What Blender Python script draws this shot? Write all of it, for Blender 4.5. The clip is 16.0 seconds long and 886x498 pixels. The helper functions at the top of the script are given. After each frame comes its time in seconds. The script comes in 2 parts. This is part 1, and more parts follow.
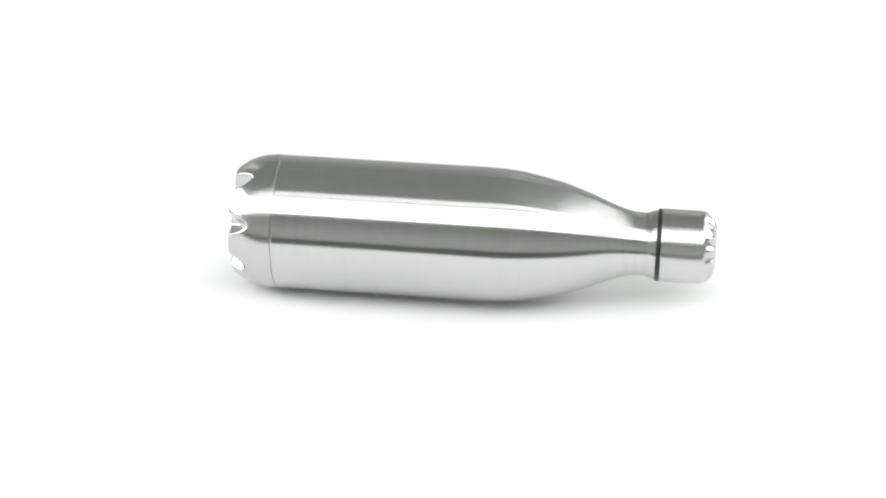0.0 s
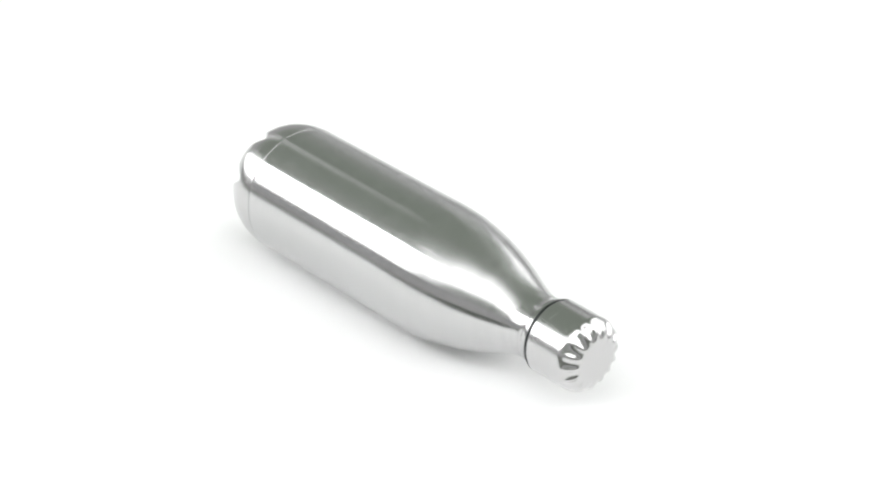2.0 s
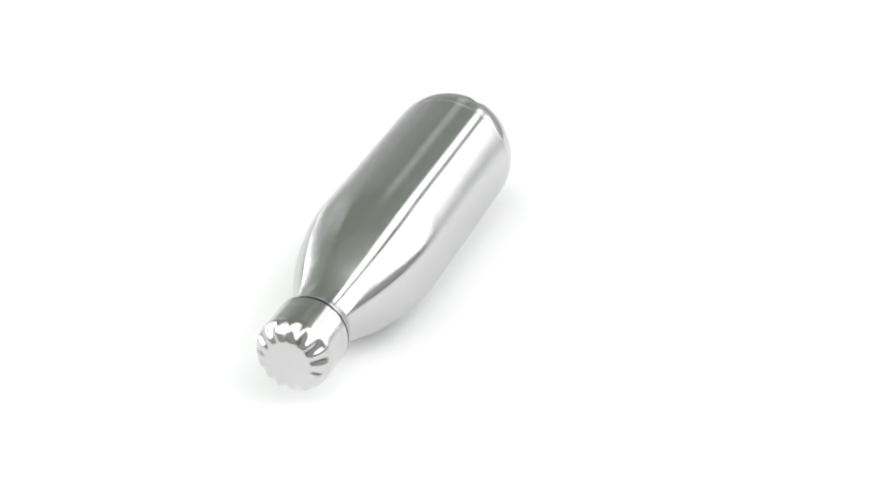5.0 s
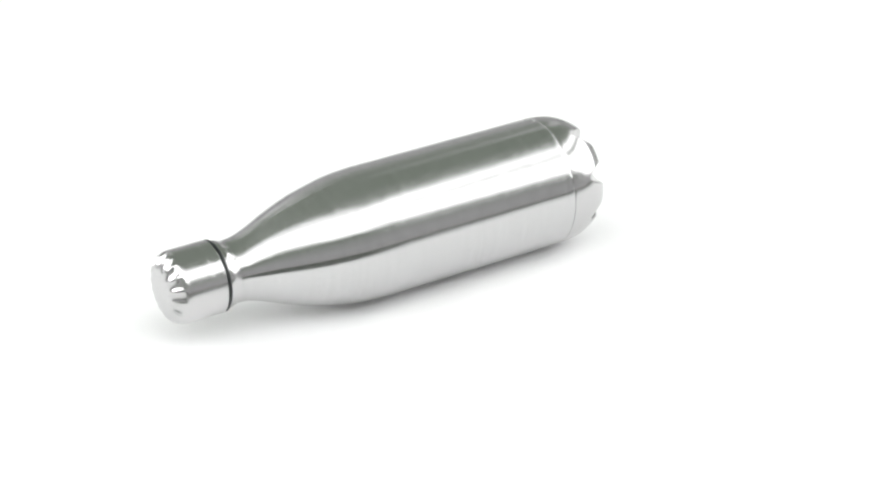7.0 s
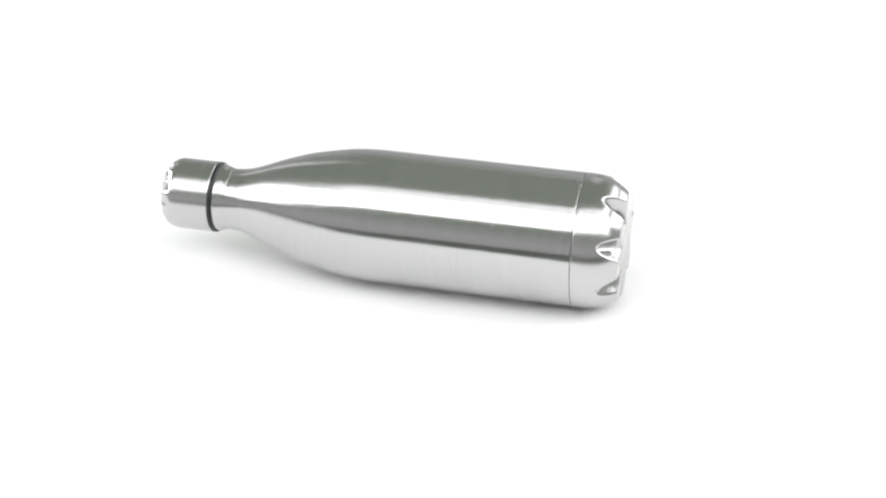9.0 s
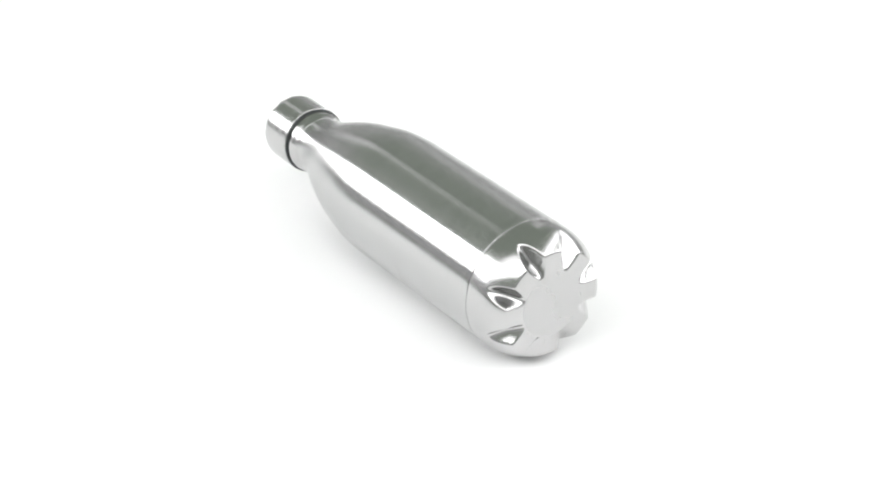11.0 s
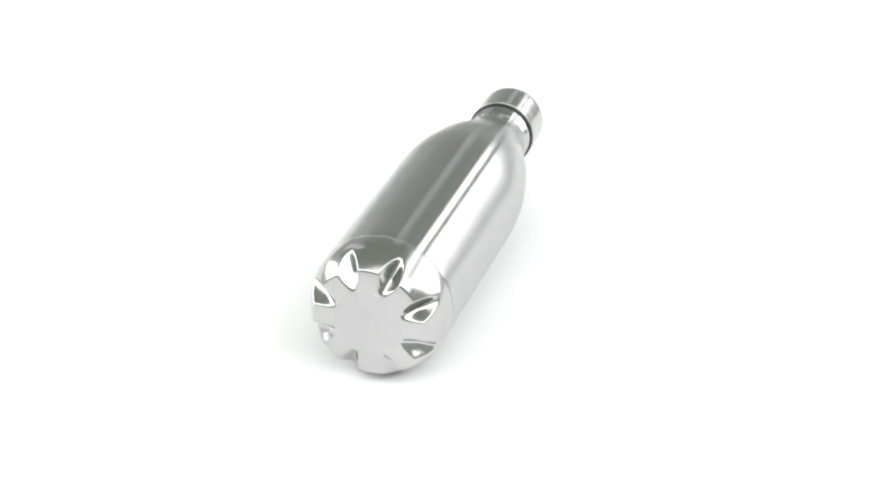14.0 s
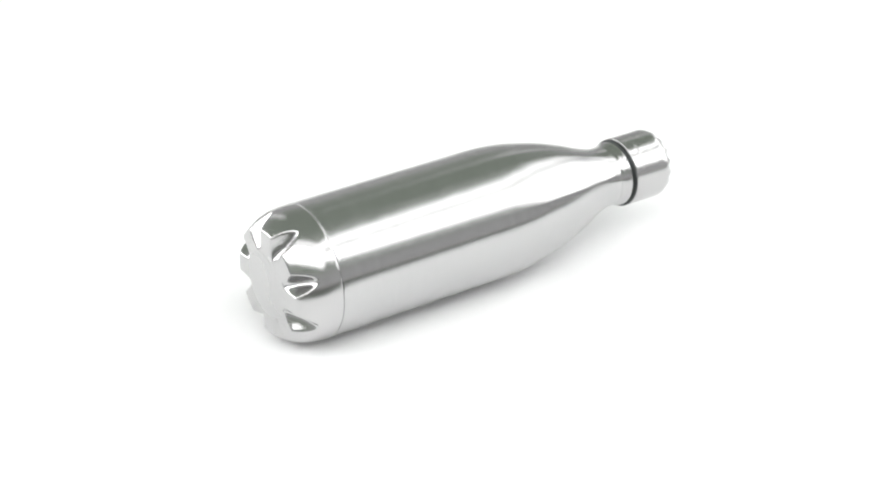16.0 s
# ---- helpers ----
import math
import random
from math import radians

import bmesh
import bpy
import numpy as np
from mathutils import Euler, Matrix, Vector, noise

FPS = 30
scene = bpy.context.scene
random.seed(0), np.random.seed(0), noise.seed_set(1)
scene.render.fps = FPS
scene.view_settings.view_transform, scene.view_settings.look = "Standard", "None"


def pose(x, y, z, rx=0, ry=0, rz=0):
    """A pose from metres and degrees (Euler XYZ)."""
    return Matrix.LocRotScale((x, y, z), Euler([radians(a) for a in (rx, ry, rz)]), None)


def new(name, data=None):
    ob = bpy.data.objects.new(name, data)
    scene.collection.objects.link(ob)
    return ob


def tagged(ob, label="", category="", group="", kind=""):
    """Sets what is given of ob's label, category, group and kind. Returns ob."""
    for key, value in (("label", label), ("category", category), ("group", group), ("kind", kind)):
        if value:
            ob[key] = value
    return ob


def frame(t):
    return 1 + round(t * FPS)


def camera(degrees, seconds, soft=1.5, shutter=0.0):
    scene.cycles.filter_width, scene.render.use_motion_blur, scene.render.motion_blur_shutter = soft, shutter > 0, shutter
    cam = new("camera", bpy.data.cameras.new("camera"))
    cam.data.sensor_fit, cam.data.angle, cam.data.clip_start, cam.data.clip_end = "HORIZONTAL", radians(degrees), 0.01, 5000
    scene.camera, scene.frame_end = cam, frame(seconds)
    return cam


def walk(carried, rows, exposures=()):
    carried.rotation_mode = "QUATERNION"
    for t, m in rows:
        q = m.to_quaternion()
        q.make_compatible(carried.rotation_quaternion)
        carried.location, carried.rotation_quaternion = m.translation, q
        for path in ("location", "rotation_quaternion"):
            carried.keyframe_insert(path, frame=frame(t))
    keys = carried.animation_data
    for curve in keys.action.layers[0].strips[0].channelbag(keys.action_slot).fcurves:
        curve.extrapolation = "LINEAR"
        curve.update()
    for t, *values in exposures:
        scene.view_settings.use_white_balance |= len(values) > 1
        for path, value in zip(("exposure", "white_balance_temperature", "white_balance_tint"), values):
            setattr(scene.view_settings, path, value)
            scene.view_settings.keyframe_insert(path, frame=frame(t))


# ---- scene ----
cam = camera(25.144, 16.0, soft=2.1)
EYE = pose(0, -0.91150, 0.52763, 0, 0, -1.699) @ pose(0, 0, 0, 60.862) @ pose(0, 0, 0, 0, 0, 0.364)
walk(cam, [(0.0, EYE), (16.0, EYE)])

# ---- world: an even, dim, slightly green studio round three backlit panels ----
world = bpy.data.worlds.new("dim_studio")
world.use_nodes = True
_wt = world.node_tree
_co = _wt.nodes.new("ShaderNodeTexCoord")
_xyz = _wt.nodes.new("ShaderNodeSeparateXYZ")
_ramp = _wt.nodes.new("ShaderNodeValToRGB")
_ramp.color_ramp.interpolation = "EASE"
_ramp.color_ramp.elements[0].position, _ramp.color_ramp.elements[0].color = 0.15, (0.50, 0.50, 0.50, 1)   # pale walls
_ramp.color_ramp.elements[1].position, _ramp.color_ramp.elements[1].color = 0.60, (0.293, 0.329, 0.281, 1)  # darker green-grey ceiling
_wt.links.new(_co.outputs["Generated"], _xyz.inputs["Vector"])
_wt.links.new(_xyz.outputs["Z"], _ramp.inputs["Fac"])
_wt.links.new(_ramp.outputs["Color"], _wt.nodes["Background"].inputs["Color"])
_wt.nodes["Background"].inputs["Strength"].default_value = 1.0
scene.world = world
scene.view_settings.exposure = 0.0

KEY, FILL_RIGHT, FILL_LEFT = 3.45, 3.3, 4.7   # radiance of the panels


# ---- materials ----
def material(name, base, rough, metal=0.0):
    m = bpy.data.materials.new(name)
    m.use_nodes = True
    b = m.node_tree.nodes["Principled BSDF"]
    b.inputs["Base Color"].default_value = (*base, 1)
    b.inputs["Roughness"].default_value = rough
    b.inputs["Metallic"].default_value = metal
    return m, m.node_tree, b


def noise_tex(tree, scale, stretch=(1, 1, 1), detail=4.0):
    co = tree.nodes.new("ShaderNodeTexCoord")
    mp = tree.nodes.new("ShaderNodeMapping")
    mp.inputs["Scale"].default_value = stretch
    nz = tree.nodes.new("ShaderNodeTexNoise")
    nz.inputs["Scale"].default_value = scale
    nz.inputs["Detail"].default_value = detail
    tree.links.new(co.outputs["Object"], mp.inputs["Vector"])
    tree.links.new(mp.outputs["Vector"], nz.inputs["Vector"])
    return nz.outputs["Fac"]


def to_range(tree, fac, low, high):
    mr = tree.nodes.new("ShaderNodeMapRange")
    mr.inputs["To Min"].default_value, mr.inputs["To Max"].default_value = low, high
    tree.links.new(fac, mr.inputs["Value"])
    return mr.outputs["Result"]


def bump(tree, bsdf, fac, distance, strength=0.5):
    bp = tree.nodes.new("ShaderNodeBump")
    bp.inputs["Strength"].default_value, bp.inputs["Distance"].default_value = strength, distance
    tree.links.new(fac, bp.inputs["Height"])
    tree.links.new(bp.outputs["Normal"], bsdf.inputs["Normal"])


def steel(name, rough, spread, brushed):
    """Stainless steel; brushed: height of the fine turned lines across its axis."""
    m, tree, b = material(name, (0.553, 0.55, 0.551), rough, 1.0)
    if not brushed:
        tree.links.new(to_range(tree, noise_tex(tree, 30), rough - spread, rough + spread), b.inputs["Roughness"])
        return m
    lines = noise_tex(tree, 700, (1, 0.04, 0.04), 3)
    tree.links.new(to_range(tree, lines, rough - 2 * spread, rough + 2 * spread), b.inputs["Roughness"])
    tone = tree.nodes.new("ShaderNodeCombineColor")
    shade = to_range(tree, noise_tex(tree, 520, (1, 0.05, 0.05), 5), 0.515, 0.595)
    for channel in ("Red", "Green", "Blue"):
        tree.links.new(shade, tone.inputs[channel])
    tree.links.new(tone.outputs["Color"], b.inputs["Base Color"])
    tg = tree.nodes.new("ShaderNodeTangent")
    tg.direction_type, tg.axis = "RADIAL", "X"
    tree.links.new(tg.outputs["Tangent"], b.inputs["Tangent"])
    b.inputs["Anisotropic"].default_value, b.inputs["Anisotropic Rotation"].default_value = 1.0, 0.25
    bump(tree, b, noise_tex(tree, 900, (1, 0.03, 0.03), 3), brushed, 0.35)
    return m


def emitter(name, colour, strength):
    m = bpy.data.materials.new(name)
    m.use_nodes = True
    tree = m.node_tree
    tree.nodes.remove(tree.nodes["Principled BSDF"])
    e = tree.nodes.new("ShaderNodeEmission")
    e.inputs["Color"].default_value, e.inputs["Strength"].default_value = (*colour, 1), strength
    tree.links.new(e.outputs["Emission"], tree.nodes["Material Output"].inputs["Surface"])
    return m


BRUSHED = steel("brushed_steel", 0.185, 0.022, 0.000003)
POLISHED = steel("polished_steel", 0.19, 0.03, 0)
CAP_STEEL = steel("cap_steel", 0.21, 0.03, 0)
SATIN = steel("satin_steel", 0.28, 0.05, 0)
RUBBER, _t, _b = material("black_rubber", (0.006, 0.009, 0.009), 0.38)
bump(_t, _b, noise_tex(_t, 800), 0.0001, 0.2)
PAPER, _t, _b = material("white_paper", (0.86, 0.86, 0.86), 0.75)
bump(_t, _b, noise_tex(_t, 700), 0.0001, 0.15)
CONCRETE, _t, _b = material("grey_floor_paint", (0.30, 0.31, 0.29), 0.7)
bump(_t, _b, noise_tex(_t, 60), 0.001, 0.2)
BOARD, _t, _b = material("table_board", (0.5, 0.5, 0.48), 0.5)
bump(_t, _b, noise_tex(_t, 90, (1, 8, 1)), 0.0004, 0.2)
FABRIC, _t, _b = material("black_nylon", (0.03, 0.03, 0.03), 0.8)
bump(_t, _b, noise_tex(_t, 900), 0.0002, 0.3)
WHITE_METAL, _t, _b = material("white_enamel", (0.8, 0.8, 0.8), 0.35)
bump(_t, _b, noise_tex(_t, 200), 0.0002, 0.1)


# ---- mesh helpers ----
def part(name, bm, mat, parent=None, label="", smooth=False):
    me = bpy.data.meshes.new(name)
    bmesh.ops.recalc_face_normals(bm, faces=bm.faces)
    bm.to_mesh(me)
    bm.free()
    me.materials.append(mat)
    if smooth:
        me.polygons.foreach_set("use_smooth", [True] * len(me.polygons))
    ob = new(name, me)
    ob.parent = parent
    if label:
        tagged(ob, label)
    return ob


def box(bm, x0, x1, y0, y1, z0, z1, bevel=0.0):
    g = bmesh.ops.create_cube(bm, size=1)
    for v in g["verts"]:
        v.co = Vector((x0 + (v.co.x + 0.5) * (x1 - x0), y0 + (v.co.y + 0.5) * (y1 - y0), z0 + (v.co.z + 0.5) * (z1 - z0)))
    if bevel:
        es = list({e for v in g["verts"] for e in v.link_edges})
        bmesh.ops.bevel(bm, geom=es, offset=bevel, segments=2, affect="EDGES", profile=0.5)
    return bm


def rod(bm, a, b, r, seg=20):
    a, b = Vector(a), Vector(b)
    m = Matrix.Translation((a + b) / 2) @ (b - a).to_track_quat("Z", "Y").to_matrix().to_4x4()
    bmesh.ops.create_cone(bm, cap_ends=True, segments=seg, radius1=r, radius2=r, depth=(b - a).length, matrix=m)
    return bm


def lathe(rows, seg, shape=None, axis_z=0.035, s_mid=0.13):
    """Turn the rows (s along the axis, radius, depth along the row) about the bottle's axis; shape(s, r, u, angle) moves a point to its true (s, r)."""
    bm = bmesh.new()
    rings = []
    for s, r, u in rows:
        if r < 1e-6:
            rings.append([bm.verts.new((s - s_mid, 0, axis_z))])
            continue
        ring = []
        for k in range(seg):
            a = 2 * math.pi * k / seg
            s2, r2 = shape(s, r, u, a) if shape else (s, r)
            ring.append(bm.verts.new((s2 - s_mid, r2 * math.sin(a), axis_z + r2 * math.cos(a))))
        rings.append(ring)
    for p, q in zip(rings, rings[1:]):
        if len(p) == 1 and len(q) == 1:
            continue
        for k in range(seg):
            j = (k + 1) % seg
            if len(p) == 1:
                bm.faces.new((p[0], q[k], q[j]))
            elif len(q) == 1:
                bm.faces.new((p[k], q[0], p[j]))
            else:
                bm.faces.new((p[k], q[k], q[j], p[j]))
    return bm


def curve_rows(points, steps):
    """A smooth monotone line through (s, r) points."""
    out = []
    n = len(points)
    slope = []
    for i in range(n):
        a, b = points[max(i - 1, 0)], points[min(i + 1, n - 1)]
        slope.append((b[1] - a[1]) / (b[0] - a[0]))
    slope[0] = 0.0
    for i in range(n - 1):
        (s0, r0), (s1, r1) = points[i], points[i + 1]
        h = s1 - s0
        for k in range(steps):
            t = k / steps
            r = (2 * t**3 - 3 * t**2 + 1) * r0 + (t**3 - 2 * t**2 + t) * h * slope[i] + (3 * t**2 - 2 * t**3) * r1 + (t**3 - t**2) * h * slope[i + 1]
            out.append((s0 + t * h, r, 0.0))
    out.append((*points[-1], 0.0))
    return out


# ---- the room ----
def room():
    tagged(part("floor", box(bmesh.new(), -40, 40, -40, 40, -0.84, -0.74), CONCRETE), "grey painted studio floor", "floor", kind="structure")


TABLE = (-0.60, 0.60, -0.235, 1.0)


def table():
    x0, x1, y0, y1 = TABLE
    t = tagged(new("photo_table"), "plain grey board table under the white sheet", "table")
    t.location = (0, 0, -0.74)
    part("tabletop", box(bmesh.new(), x0, x1, y0, y1, 0.708, 0.738, 0.003), BOARD, t)
    for x in (x0 + 0.05, x1 - 0.05):
        for y in (y0 + 0.05, y1 - 0.05):
            part("leg", box(bmesh.new(), x - 0.025, x + 0.025, y - 0.025, y + 0.025, 0, 0.707, 0.003), BOARD, t)
    s = part("paper_sheet", box(bmesh.new(), x0 + 0.01, x1 - 0.01, y0 + 0.01, y1 - 0.01, -0.0018, 0), PAPER)
    tagged(s, "seamless bright white paper sheet lying flat on the table", "sheet")


def sheet(corners, depth):
    """A thin slab on four corners, given round the edge; depth: thickness away from the bottle."""
    bm = bmesh.new()
    c = [Vector(p) for p in corners]
    n = (c[1] - c[0]).cross(c[3] - c[0]).normalized()
    if n.dot(c[0]) < 0:
        n = -n
    near = [bm.verts.new(p) for p in c]
    far = [bm.verts.new(p + n * depth) for p in c]
    bm.faces.new(near)
    bm.faces.new(far[::-1])
    for i in range(4):
        bm.faces.new((near[i], near[(i + 1) % 4], far[(i + 1) % 4], far[i]))
    return bm


def diffusion_panel(label, corners, strength, valance, gap, dim):
    """A backlit white cloth on a slim black frame; corners: inner top edge first (two), then the outer edge back. valance: width of the strip over the inner edge, behind a gap; dim: its share of the glow."""
    a, b, c, d = [Vector(p) for p in corners]
    base = (a + b + c + d) / 4
    base.z = -0.74
    p = tagged(new("diffusion_panel"), label, "light panel", group="backlit diffusion panels")
    p.location = base
    bm = sheet((a, b, c, d), 0.01)
    bmesh.ops.translate(bm, vec=-base, verts=bm.verts)
    part("cloth", bm, emitter("backlit_cloth", (1, 1, 1), strength), p, "glowing white diffusion cloth")
    out0, out1 = (a - d).normalized(), (b - c).normalized()
    strip = [a + out0 * (valance + gap), b + out1 * (valance + gap), b + out1 * gap, a + out0 * gap]
    bm = sheet(strip, 0.01)
    bmesh.ops.translate(bm, vec=-base, verts=bm.verts)
    part("valance", bm, emitter("backlit_valance", (1, 1, 1), strength * dim), p, "glowing white cloth strip")
    for q, r in ((strip[3], strip[2]), (b + out1 * 0.02, c), (c, d), (d, a + out0 * 0.02)):
        part("frame_rod", rod(bmesh.new(), q - base, r - base, 0.016, 10), FABRIC, p)
    for q in (c, d):
        foot = Vector((q.x, q.y, -0.74))
        part("leg", rod(bmesh.new(), foot - base, q - base, 0.016, 10), FABRIC, p)
    return p


# Added glowing tube, out of view; its foot, pole and end caps are invented.
def streak_tube(label, x, y, low, high, glow):
    p = tagged(new("streak_tube"), label, "lamp", group="background tube lamps")
    p.location = (x, y, -0.74)
    part("foot", rod(bmesh.new(), (0, 0, 0), (0, 0, 0.014), 0.22, 32), WHITE_METAL, p)
    part("pole", rod(bmesh.new(), (0, 0, 0.014), (0, 0, low - 0.036), 0.014, 12), FABRIC, p, "slim black pole")
    part("tube", rod(bmesh.new(), (0, 0, low), (0, 0, high), 0.19), emitter("streak_glow", (1, 1, 1), glow), p, "glowing white tube")
    for z in (low - 0.036, high):
        part("end_cap", rod(bmesh.new(), (0, 0, z), (0, 0, z + 0.036), 0.195), WHITE_METAL, p)


# ---- the bottle ----
R, SEAM, RING, LENGTH = 0.035, 0.0235, 0.2190, 0.2479
DENTS, FLUTES = 8, 16


def bottle():
    b = tagged(new("drinking_bottle"), "brushed stainless steel drinking bottle lying on its side", "bottle")
    # body: straight tube, shoulder and slim neck
    shoulder = curve_rows([(0.126, R), (0.136, 0.03482), (0.147, 0.0339), (0.158, 0.0319), (0.170, 0.0291), (0.1837, 0.0245), (0.1964, 0.0194), (0.2045, 0.0169), (RING - 0.0074, 0.0162)], 8)
    rows = [(SEAM + 0.00008, R - 0.0015, 0), (SEAM + 0.0001, R - 0.00012, 0), (SEAM + 0.0002, R - 0.00003, 0), (SEAM + 0.0010, R, 0)]
    rows += [(SEAM + 0.001 + (0.125 - SEAM) * k / 20, R, 0) for k in range(1, 20)] + shoulder
    part("body", lathe(rows, 160), BRUSHED, b, smooth=True)
    # neck collar under the cap
    c = [(RING + ds, r, 0) for ds, r in ((-0.0078, 0.0160), (-0.0076, 0.01635), (-0.0074, 0.0164), (-0.0062, 0.01655), (-0.0050, 0.0169), (-0.0040, 0.0174), (-0.0030, 0.0176), (-0.0020, 0.0177), (-0.0014, 0.0177), (-0.0012, 0.0176), (-0.0010, 0.0150))]
    part("neck_collar", lathe(c, 128), POLISHED, b, "polished steel neck collar", True)
    # base cup with its eight pressed wedges
    flat_r, rise, lean, rim = 0.0176, SEAM - 0.0013, radians(37), 0.0017                          # disc, height and end slope of the dome, corner radius
    start = 0.0003 + rim * (1 - math.sin(lean))
    bow = math.tan(lean) / (2.5 * (rise - start) ** 1.5)
    mid = R - bow * (rise - start) ** 2.5 - rim * math.cos(lean)
    line = [(0.0003 * (k / 16) ** 2, flat_r + (mid - flat_r) * k / 16) for k in range(1, 17)]     # nearly flat land round the disc
    for k in range(1, 15):                                                                        # small corner
        e = math.pi / 2 + (lean - math.pi / 2) * k / 14
        line.append((0.0003 + rim * (1 - math.sin(e)), mid + rim * math.cos(e)))
    for k in range(1, 49):                                                                        # bowed dome up to the straight wall
        s = start + (rise - start) * k / 48
        line.append((s, R - bow * max(rise - s, 0.0) ** 2.5))
    line.append((SEAM - 0.001, R))
    rows, u = [(0.0, flat_r, 0.0)], 0.0
    ps, pr = 0.0, flat_r
    for s, r in line:
        u += math.hypot(s - ps, r - pr)
        ps, pr = s, r
        rows.append((s, r, u))
    rows += [(SEAM - 0.0003, R - 0.00004, 1), (SEAM - 0.00015, R - 0.0002, 1), (SEAM - 0.0001, R - 0.0015, 1)]

    # each dent is a narrow groove cut along a straight line from the disc's edge to a point on the dome
    tip, top_s = 0.0178, 0.0112
    run, climb = top_s, R - bow * (rise - top_s) ** 2.5 - tip
    size = math.hypot(run, climb)
    into_s, into_r = climb / size, -run / size

    def wedge(s, r, u, a):
        pitch = 2 * math.pi / DENTS
        y = ((a % pitch) - pitch / 2) * r
        height = -(s * into_s + (r - tip) * into_r)
        q = 1.2 * height - 44 * abs(y) ** 1.7
        if q < -0.0012 or s > 0.0135:
            return s, r
        d = 0.5 * (q + math.hypot(q, 0.0010)) - 0.0002
        return s + into_s * max(d, 0), r + into_r * max(d, 0)

    cup = part("base_cup", lathe(rows, 960, wedge), POLISHED, b, "polished base with eight pressed wedge dents", True)
    disc = [(0.0003, 0.0, 0)] + [(0.0003 * (1 - (k / 8) ** 3), flat_r * k / 8, 0) for k in range(1, 9)]
    part("base_disc", lathe(disc, 192), SATIN, cup, "satin flat base disc", True)
    # black sealing ring
    ring = [(RING + 0.0015 * math.cos(q), 0.0173 + 0.0015 * math.sin(q), 0) for q in [2 * math.pi * k / 14 for k in range(15)]]
    part("sealing_ring", lathe(ring, 128), RUBBER, b, "black rubber sealing ring", True)
    # screw cap with a fluted rounded end
    c0, rc = RING + 0.0008, 0.0189
    rows = [(c0, 0.0160, -1), (c0 + 0.0001, rc - 0.0004, -1), (c0 + 0.0003, rc - 0.0001, -1), (c0 + 0.0005, rc, -1), (c0 + 0.0007, rc, -1), (c0 + 0.0060, rc, -1), (c0 + 0.0063, rc, -1), (c0 + 0.0064, rc - 0.00006, -1), (c0 + 0.0065, rc, -1), (c0 + 0.0068, rc, -1)]
    corner, flat = 0.0088, 0.0102
    rows += [(c0 + 0.007 + (LENGTH - corner - c0 - 0.007) * k / 8, rc, -0.012 + 0.010 * k / 8) for k in range(1, 9)]
    u, (ps, pr) = -0.002, (LENGTH - corner, rc)
    for k in range(1, 25):
        e = math.pi / 2 * k / 24
        s, r = LENGTH - corner + corner * math.sin(e), flat + (rc - flat) * math.cos(e)
        u += math.hypot(s - ps, r - pr)
        ps, pr = s, r
        rows.append((s, r, u))
    rows += [(LENGTH, flat * (1 - k / 8), 1) for k in range(1, 9)]

    def flute(s, r, u, a):
        t = (u - 0.0004) / 0.0108
        if not 0 < t < 1:
            return s, r
        pitch = 2 * math.pi / FLUTES
        off = abs((a % pitch) - pitch / 2) / (0.42 * pitch)
        if off >= 1:
            return s, r
        d = 0.0009 * math.sin(math.pi * t) ** 0.8 * (1 - off * off)
        return s - 0.6 * d, r - 0.8 * d

    part("cap", lathe(rows, 432, flute), CAP_STEEL, b, "polished fluted screw cap", True)
    return b


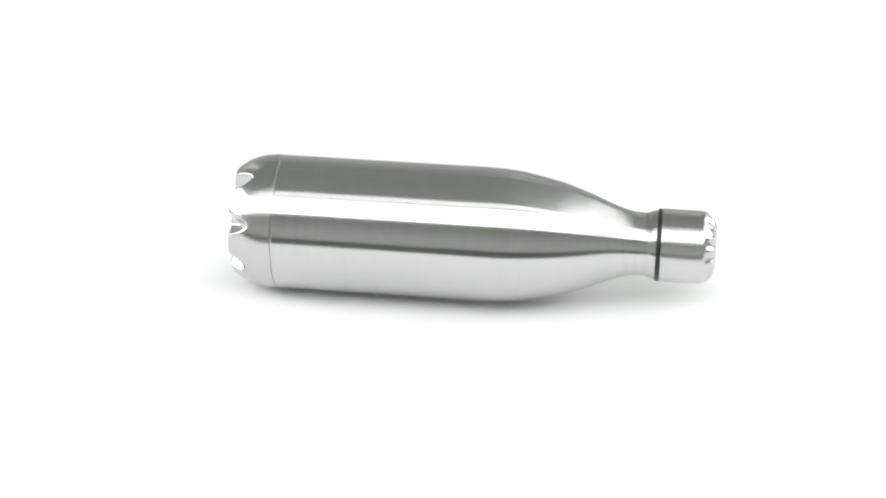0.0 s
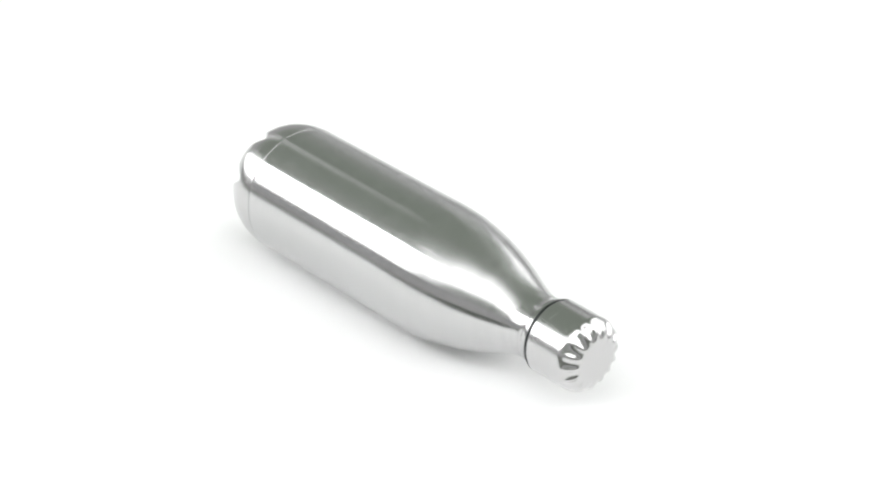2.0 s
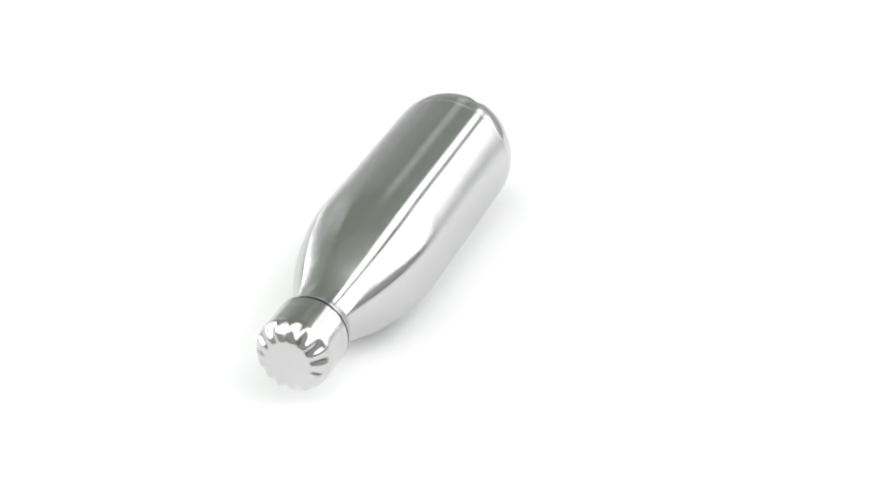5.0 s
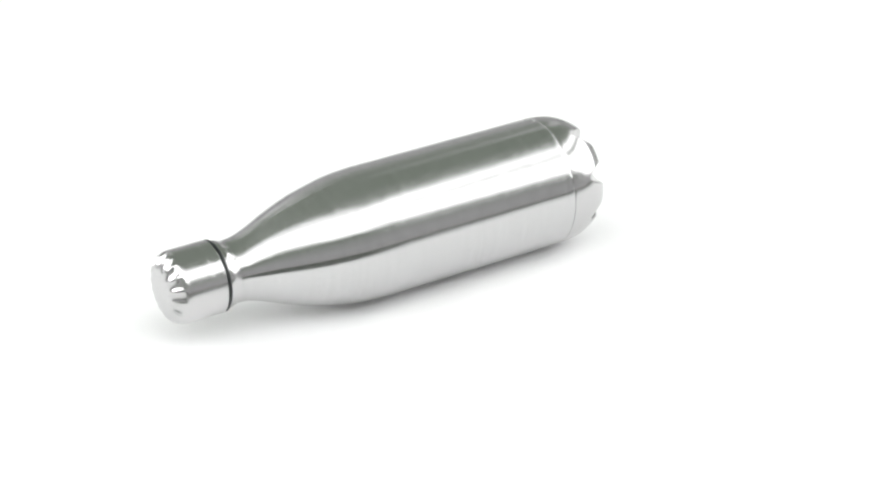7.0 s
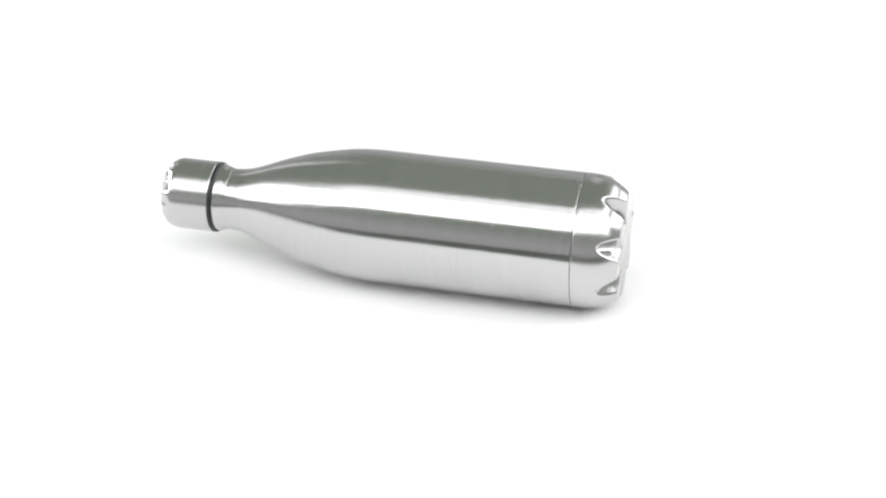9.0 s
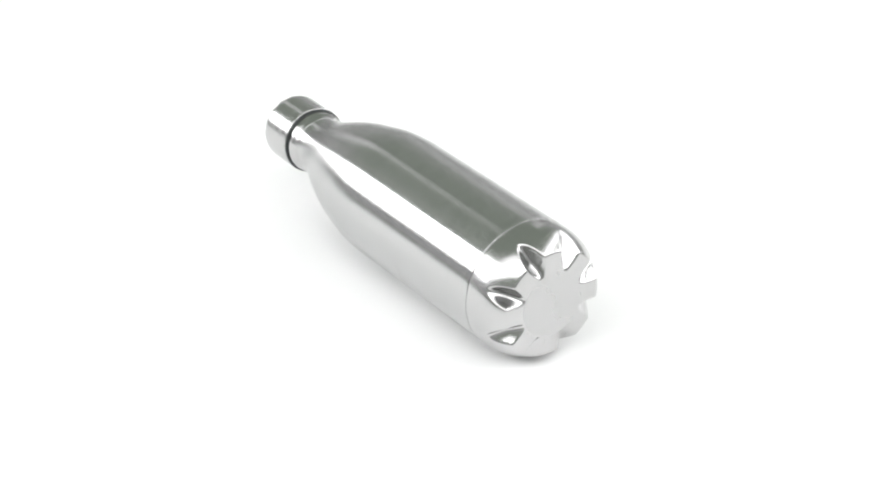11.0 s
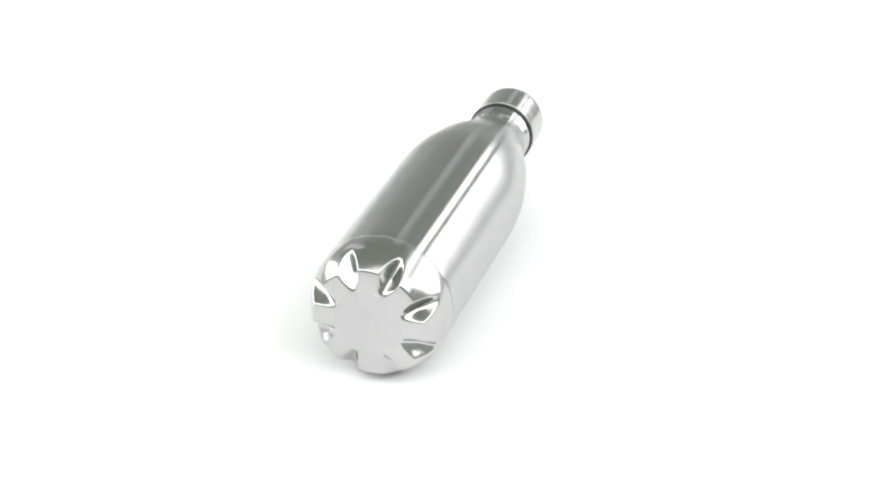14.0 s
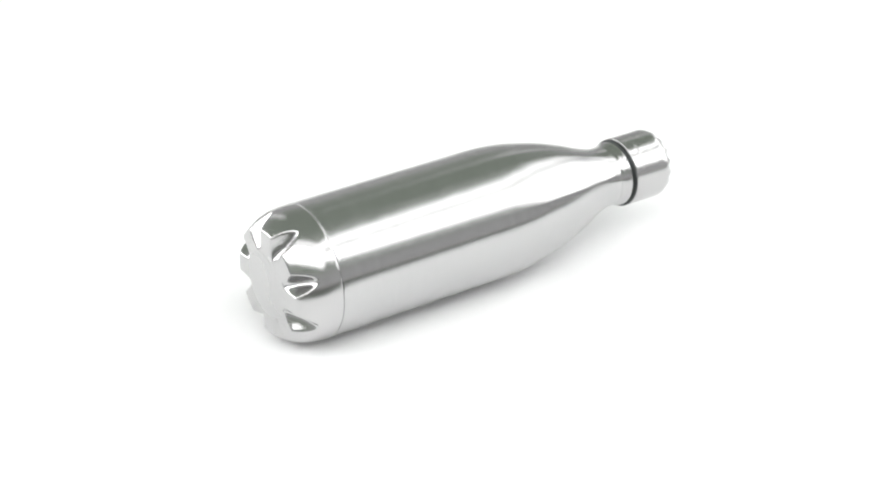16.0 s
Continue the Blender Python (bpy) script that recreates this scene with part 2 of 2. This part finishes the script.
room()
table()
diffusion_panel("wide backlit white panel above the front of the table", ((1.7, -0.80, 2.28), (-4.2, -0.80, 2.28), (-4.2, -1.62, 1.86), (1.7, -1.86, 1.44)), KEY, 0.38, 0.10, 0.55)
diffusion_panel("broad leaning backlit white panel beside the table", ((0.97, -1.07, 1.38), (2.01, 2.64, 1.15), (2.56, 0.89, 0.03), (2.72, -0.30, 0.63)), FILL_RIGHT, 0.40, 0.22, 0.85)
diffusion_panel("slender leaning backlit white panel beside the table", ((-1.7, -0.76, 2.0), (-2.45, 1.54, 1.33), (-1.6, 2.35, 0.02), (-2.6, -0.75, 0.70)), FILL_LEFT, 0.16, 0.7, 0.35)
# two added tubes stand in for soft sources known only by their reflected streaks
streak_tube("short unseen glowing tube on a pole, added for a soft streak in the steel", 0.72, 2.8, 1.75, 2.75, 0.72)
streak_tube("longer unseen dim glowing tube on a pole, added for a soft streak in the steel", -1.28, 2.6, 1.5, 3.1, 0.95)
THE_BOTTLE = bottle()

# seconds, place of the bottle's middle on the sheet, heading of the cap in degrees
TURN = [
    (0.0, 0.0488, -0.0122, -8.48),
    (0.5, 0.0445, -0.0230, -18.93),
    (1.0, 0.0368, -0.0343, -29.70),
    (1.5, 0.0267, -0.0411, -39.76),
    (2.0, 0.0195, -0.0446, -50.42),
    (2.5, 0.0140, -0.0412, -60.39),
    (3.0, 0.0104, -0.0376, -70.15),
    (5.5, -0.0109, -0.0199, -120.57),
    (6.0, -0.0136, -0.0149, -130.09),
    (6.5, -0.0128, -0.0092, -139.62),
    (7.0, -0.0117, -0.0084, -149.37),
    (7.5, -0.0102, -0.0071, -159.66),
    (8.0, -0.0093, -0.0034, -171.11),
    (10.5, 0.0032, 0.0233, -227.39),
    (11.0, 0.0060, 0.0246, -236.49),
    (11.5, 0.0086, 0.0247, -245.30),
    (12.0, 0.0092, 0.0242, -254.96),
    (12.5, 0.0142, 0.0259, -263.63),
    (13.0, 0.0214, 0.0263, -272.28),
    (13.5, 0.0291, 0.0248, -280.55),
    (14.0, 0.0326, 0.0223, -289.76),
    (14.5, 0.0341, 0.0213, -299.58),
    (15.0, 0.0392, 0.0188, -308.19),
    (15.5, 0.0425, 0.0118, -317.63),
    (16.0, 0.0477, 0.0081, -327.31),
]


def motions():
    walk(THE_BOTTLE, [(t, pose(x, y, 0, 0, 0, a)) for t, x, y, a in TURN])


motions()
